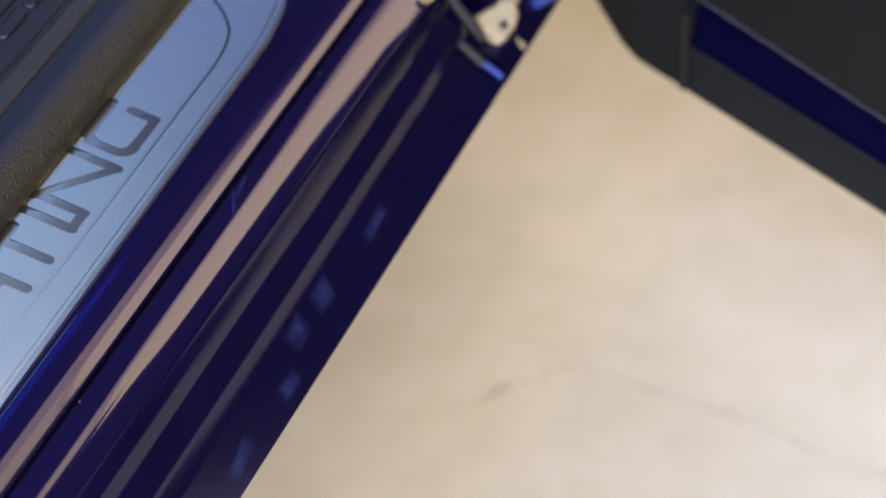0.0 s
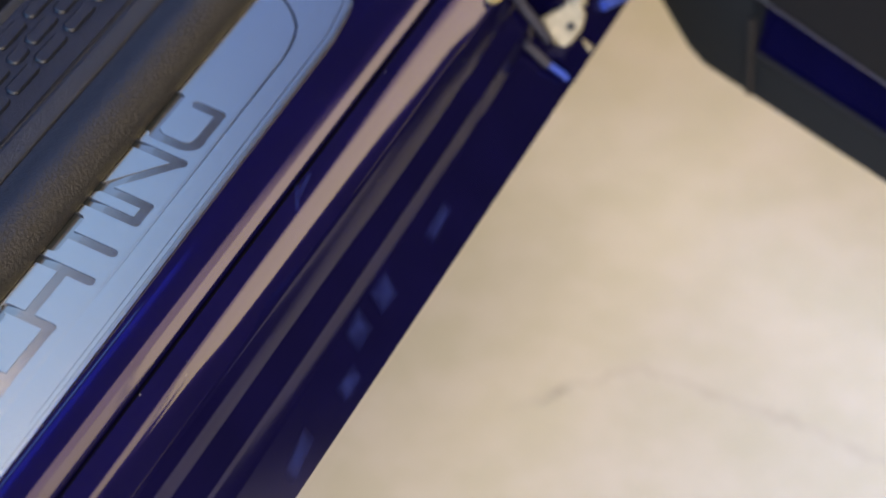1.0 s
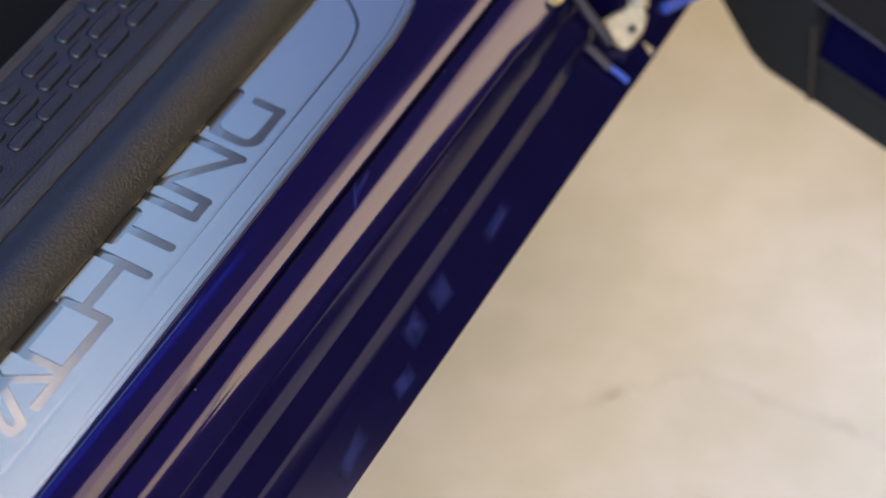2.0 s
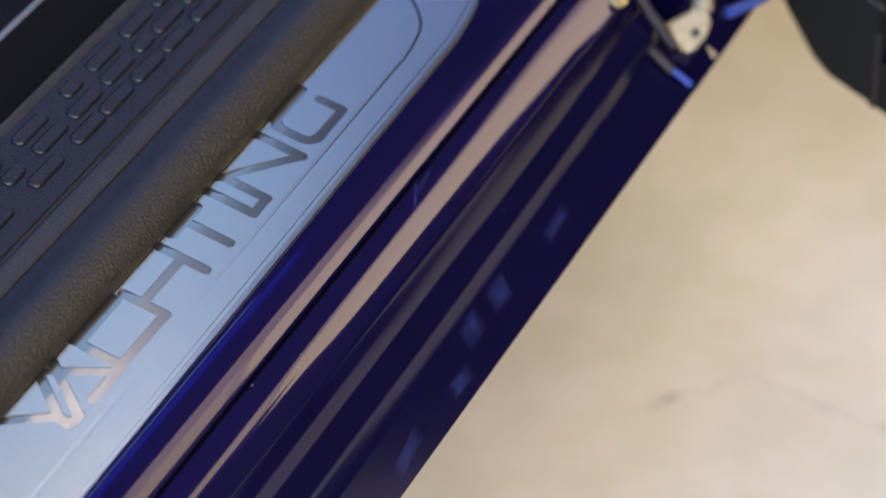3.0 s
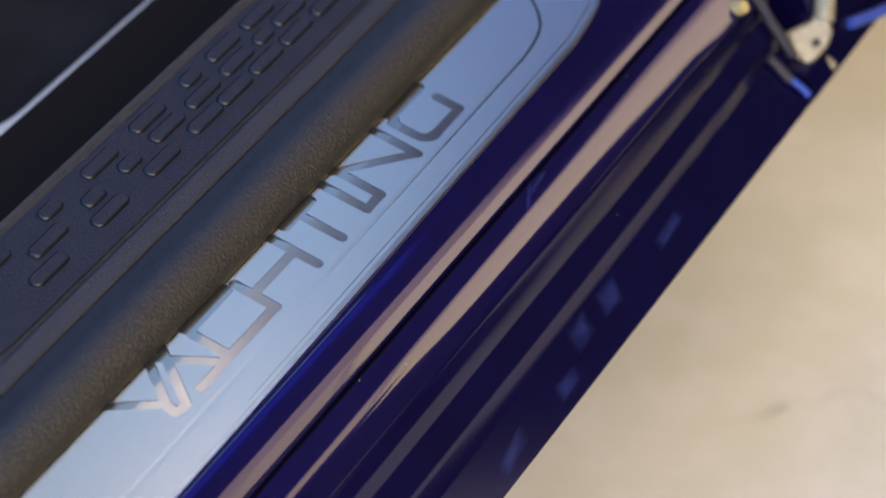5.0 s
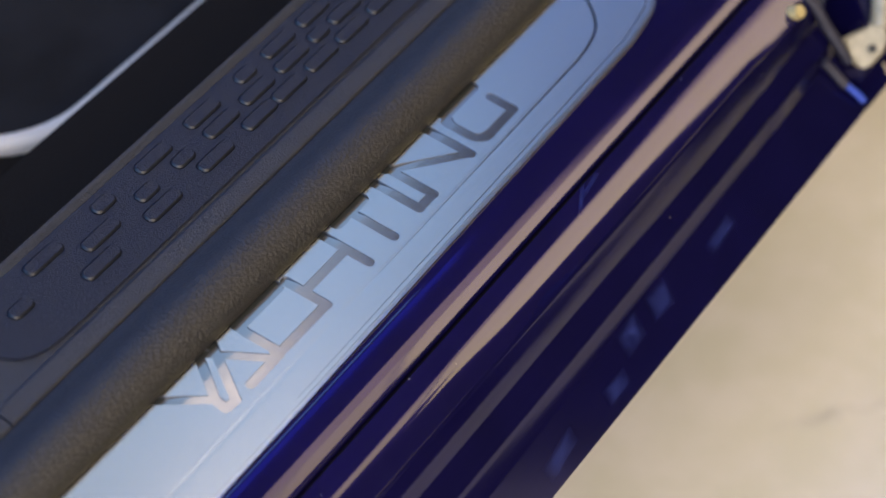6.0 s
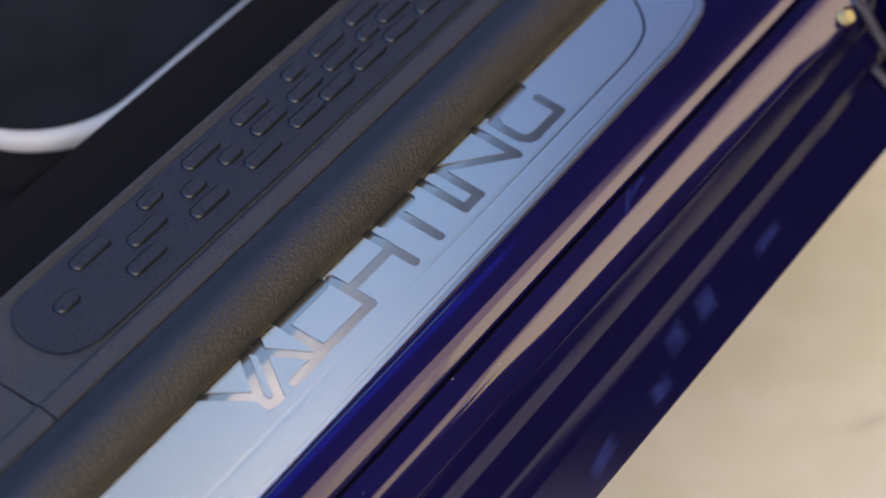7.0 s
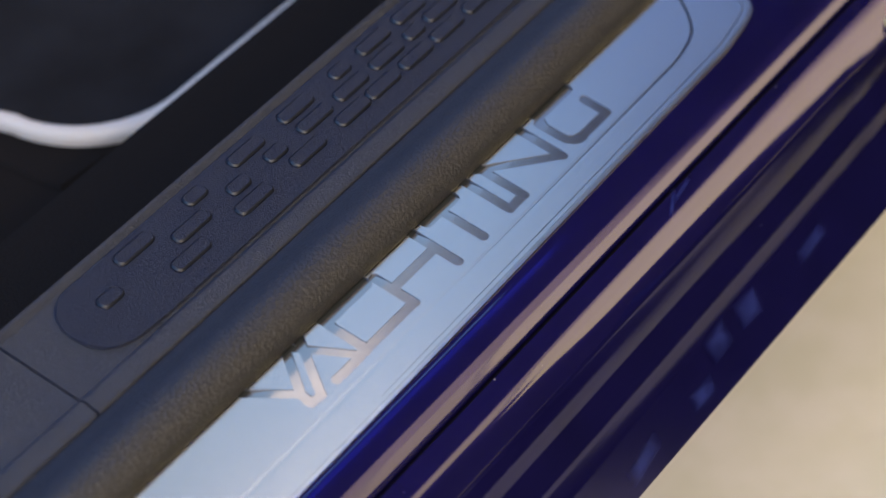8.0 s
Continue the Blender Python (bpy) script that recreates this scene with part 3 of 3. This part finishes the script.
part("knuckle", tube(bmesh.new(), LEAF @ Vector((0.007, 0.010, 0.0)), LEAF @ Vector((0.011, 0.055, -0.004)), 0.0065), cream, hinge)
part("bump_stop", tube(bmesh.new(), (0.0765, 0.3385, 0.4245), (0.0825, 0.3375, 0.4302), 0.0052, 18, 0.75), golden, car, "yellowish round bump stop")
# weatherstrip hose and the lit blue edge that shows beside it


def hose(points, radius, mat, name, label):
    """A round hose through points."""
    bm = bmesh.new()
    rings = []
    for i, p in enumerate(points):
        d = Vector(points[min(i + 1, len(points) - 1)]) - Vector(points[max(i - 1, 0)])
        m = Matrix.Translation(p) @ d.to_track_quat("Z", "Y").to_matrix().to_4x4()
        rings.append([bm.verts.new(m @ Vector((radius * math.cos(a), radius * math.sin(a), 0))) for a in [k * math.tau / 12 for k in range(12)]])
    for a, b in zip(rings, rings[1:]):
        for i in range(12):
            bm.faces.new((a[i], a[(i + 1) % 12], b[(i + 1) % 12], b[i]))
    bm.faces.new(rings[0][::-1])
    bm.faces.new(rings[-1])
    return part(name, bm, mat, car, label, 60)


hose([(0.0790, 0.3500, 0.4330), (0.0825, 0.3545, 0.4258), (0.0860, 0.3594, 0.4148), (0.0885, 0.3645, 0.4045), (0.0957, 0.3671, 0.3936), (0.1004, 0.3750, 0.3768)], 0.0034, hose_rubber, "weatherstrip", "black weatherstrip hose at the pillar")
hose([(0.1070, 0.3620, 0.3690), (0.1105, 0.3652, 0.3640), (0.1137, 0.3680, 0.3593), (0.1160, 0.3694, 0.3560)], 0.0022, lit_blue_paint, "lit_edge", "bright blue edge standing in for lit body paint")

# stands in for the bright blue reflection on the fender's lower face
hose([(0.1120, 0.438, 0.3640), (0.1135, 0.446, 0.3615), (0.1160, 0.458, 0.3580), (0.1185, 0.471, 0.3540), (0.1200, 0.482, 0.3510)], 0.0036, lit_blue_paint, "lit_edge", "bright blue edge standing in for lit body paint")
hose([(0.0930, 0.3560, 0.3850), (0.0963, 0.3590, 0.3795), (0.1015, 0.3612, 0.3730), (0.1060, 0.3625, 0.3680)], 0.0030, hose_rubber, "seal_end", "dull grey end of the door seal")
# cream-coloured bead drawn where the fender's edge reflects the floor
hose([(0.1095, 0.4040, 0.3590), (0.1130, 0.4060, 0.3545), (0.1155, 0.4075, 0.3517)], 0.0034, cream, "reflection_bead", "cream bead standing in for the floor reflected on the fender's edge")
# tyres that carry the car
for x in (-0.16, -1.46):
    for y in (1.05, -1.55):
        bm = bmesh.new()
        bmesh.ops.create_cone(bm, cap_ends=True, segments=40, radius1=0.30, radius2=0.30, depth=0.19, matrix=pose(x, y, 0.30, 0, 90, 0))
        bmesh.ops.bevel(bm, geom=[e for e in bm.edges if e.is_manifold and e.calc_face_angle() > 1], offset=0.03, segments=3, affect="EDGES")
        part("tyre", bm, rubber, car, "black rubber tyre")
# dust speck on the seam
bm = bmesh.new()
bmesh.ops.create_icosphere(bm, subdivisions=1, radius=0.00032, matrix=Matrix.Diagonal((1, 1.6, 0.7, 1)))
speck = part("speck", bm, binding, car, "pale dust speck")
speck.matrix_world = Matrix.Translation((0.0556, -0.0506, 0.4357))
for k in range(9):
    ob = new("speck", speck.data)
    ob.parent = car
    i = random.choice([2, 6, 11, 16, 22, 60, 75, 90, 110])
    ob.matrix_world = Matrix.Translation((face[i][0], random.uniform(-0.22, 0.32), face[i][1])) @ Matrix.Diagonal([random.uniform(0.4, 0.75)] * 3 + [1])
# patches of reflected light on the rocker panel, painted as thin bluish sheets
smear = material("painted_reflection", (0.05, 0.075, 0.32), 0.5, spec=0.1)
reach = smear.node_tree.nodes.new("ShaderNodeVectorMath")
reach.operation = "ABSOLUTE"
sides = smear.node_tree.nodes.new("ShaderNodeSeparateXYZ")
widest = smear.node_tree.nodes.new("ShaderNodeMath")
widest.operation = "MAXIMUM"
cloud = node(smear, "ShaderNodeTexNoise", Scale=1.0, Detail=2.0)
veil = smear.node_tree.nodes.new("ShaderNodeMapRange")
veil.inputs["From Min"].default_value, veil.inputs["From Max"].default_value = 0.28, 0.58
veil.inputs["To Max"].default_value = 0.165
spread = smear.node_tree.nodes.new("ShaderNodeMath")
spread.operation = "MULTIPLY"
link(smear, place(smear), "Vector", reach, 0)
link(smear, reach, "Vector", sides, "Vector")
smear.node_tree.links.new(sides.outputs["X"], widest.inputs[0])
smear.node_tree.links.new(sides.outputs["Y"], widest.inputs[1])
link(smear, place(smear), "Vector", cloud, "Vector")
rim_fade = smear.node_tree.nodes.new("ShaderNodeMapRange")
rim_fade.interpolation_type = "SMOOTHSTEP"
rim_fade.inputs["From Min"].default_value, rim_fade.inputs["From Max"].default_value = 1.0, 0.25
link(smear, widest, "Value", rim_fade, "Value")
smear.node_tree.links.new(rim_fade.outputs["Result"], spread.inputs[0])
link(smear, cloud, "Fac", veil, "Value")
smear.node_tree.links.new(veil.outputs["Result"], spread.inputs[1])
cloud.noise_dimensions = "4D"
chance = smear.node_tree.nodes.new("ShaderNodeObjectInfo")
shift = smear.node_tree.nodes.new("ShaderNodeMath")
shift.operation = "MULTIPLY"
shift.inputs[1].default_value = 30
smear.node_tree.links.new(chance.outputs["Random"], shift.inputs[0])
link(smear, shift, "Value", cloud, "W")
link(smear, spread, "Value", smear.node_tree.nodes["Principled BSDF"], "Alpha")


def reflection_patch(y, x, z, slope, length, width, turn):
    """A thin sheet on the paint, coloured as a patch of reflected light."""
    bm = bmesh.new()
    bmesh.ops.create_grid(bm, x_segments=1, y_segments=1, size=1.0)
    ob = part("smear", bm, smear, car, "faint patch of painted reflection")
    ob.matrix_world = pose(x + 0.0002 * math.sin(radians(slope)), y, z + 0.0002 * math.cos(radians(slope)), 0, slope, 0) @ pose(0, 0, 0, 0, 0, turn) @ Matrix.Diagonal((width, length, 1, 1))


for y, down, length, width, turn in ((0.0966, 0.001, 0.0125, 0.009, 4), (0.1295, 0.001, 0.0125, 0.009, -4), (0.0681, 0.0150, 0.013, 0.006, 0), (0.0079, 0.0148, 0.017, 0.006, 10), (0.1990, 0.004, 0.018, 0.005, 5)):
    reflection_patch(y, 0.1038 + down * math.cos(radians(56)), 0.3739 - down * math.sin(radians(56)), 56, length, width, turn)
for y, x, turn in ((0.118, 0.0590, 28), (0.129, 0.0580, 8)):
    reflection_patch(y, x, 0.4357 - (x - 0.0550) * math.tan(radians(15.5)) + 0.0001, 15.5, 0.012, 0.0014, turn)
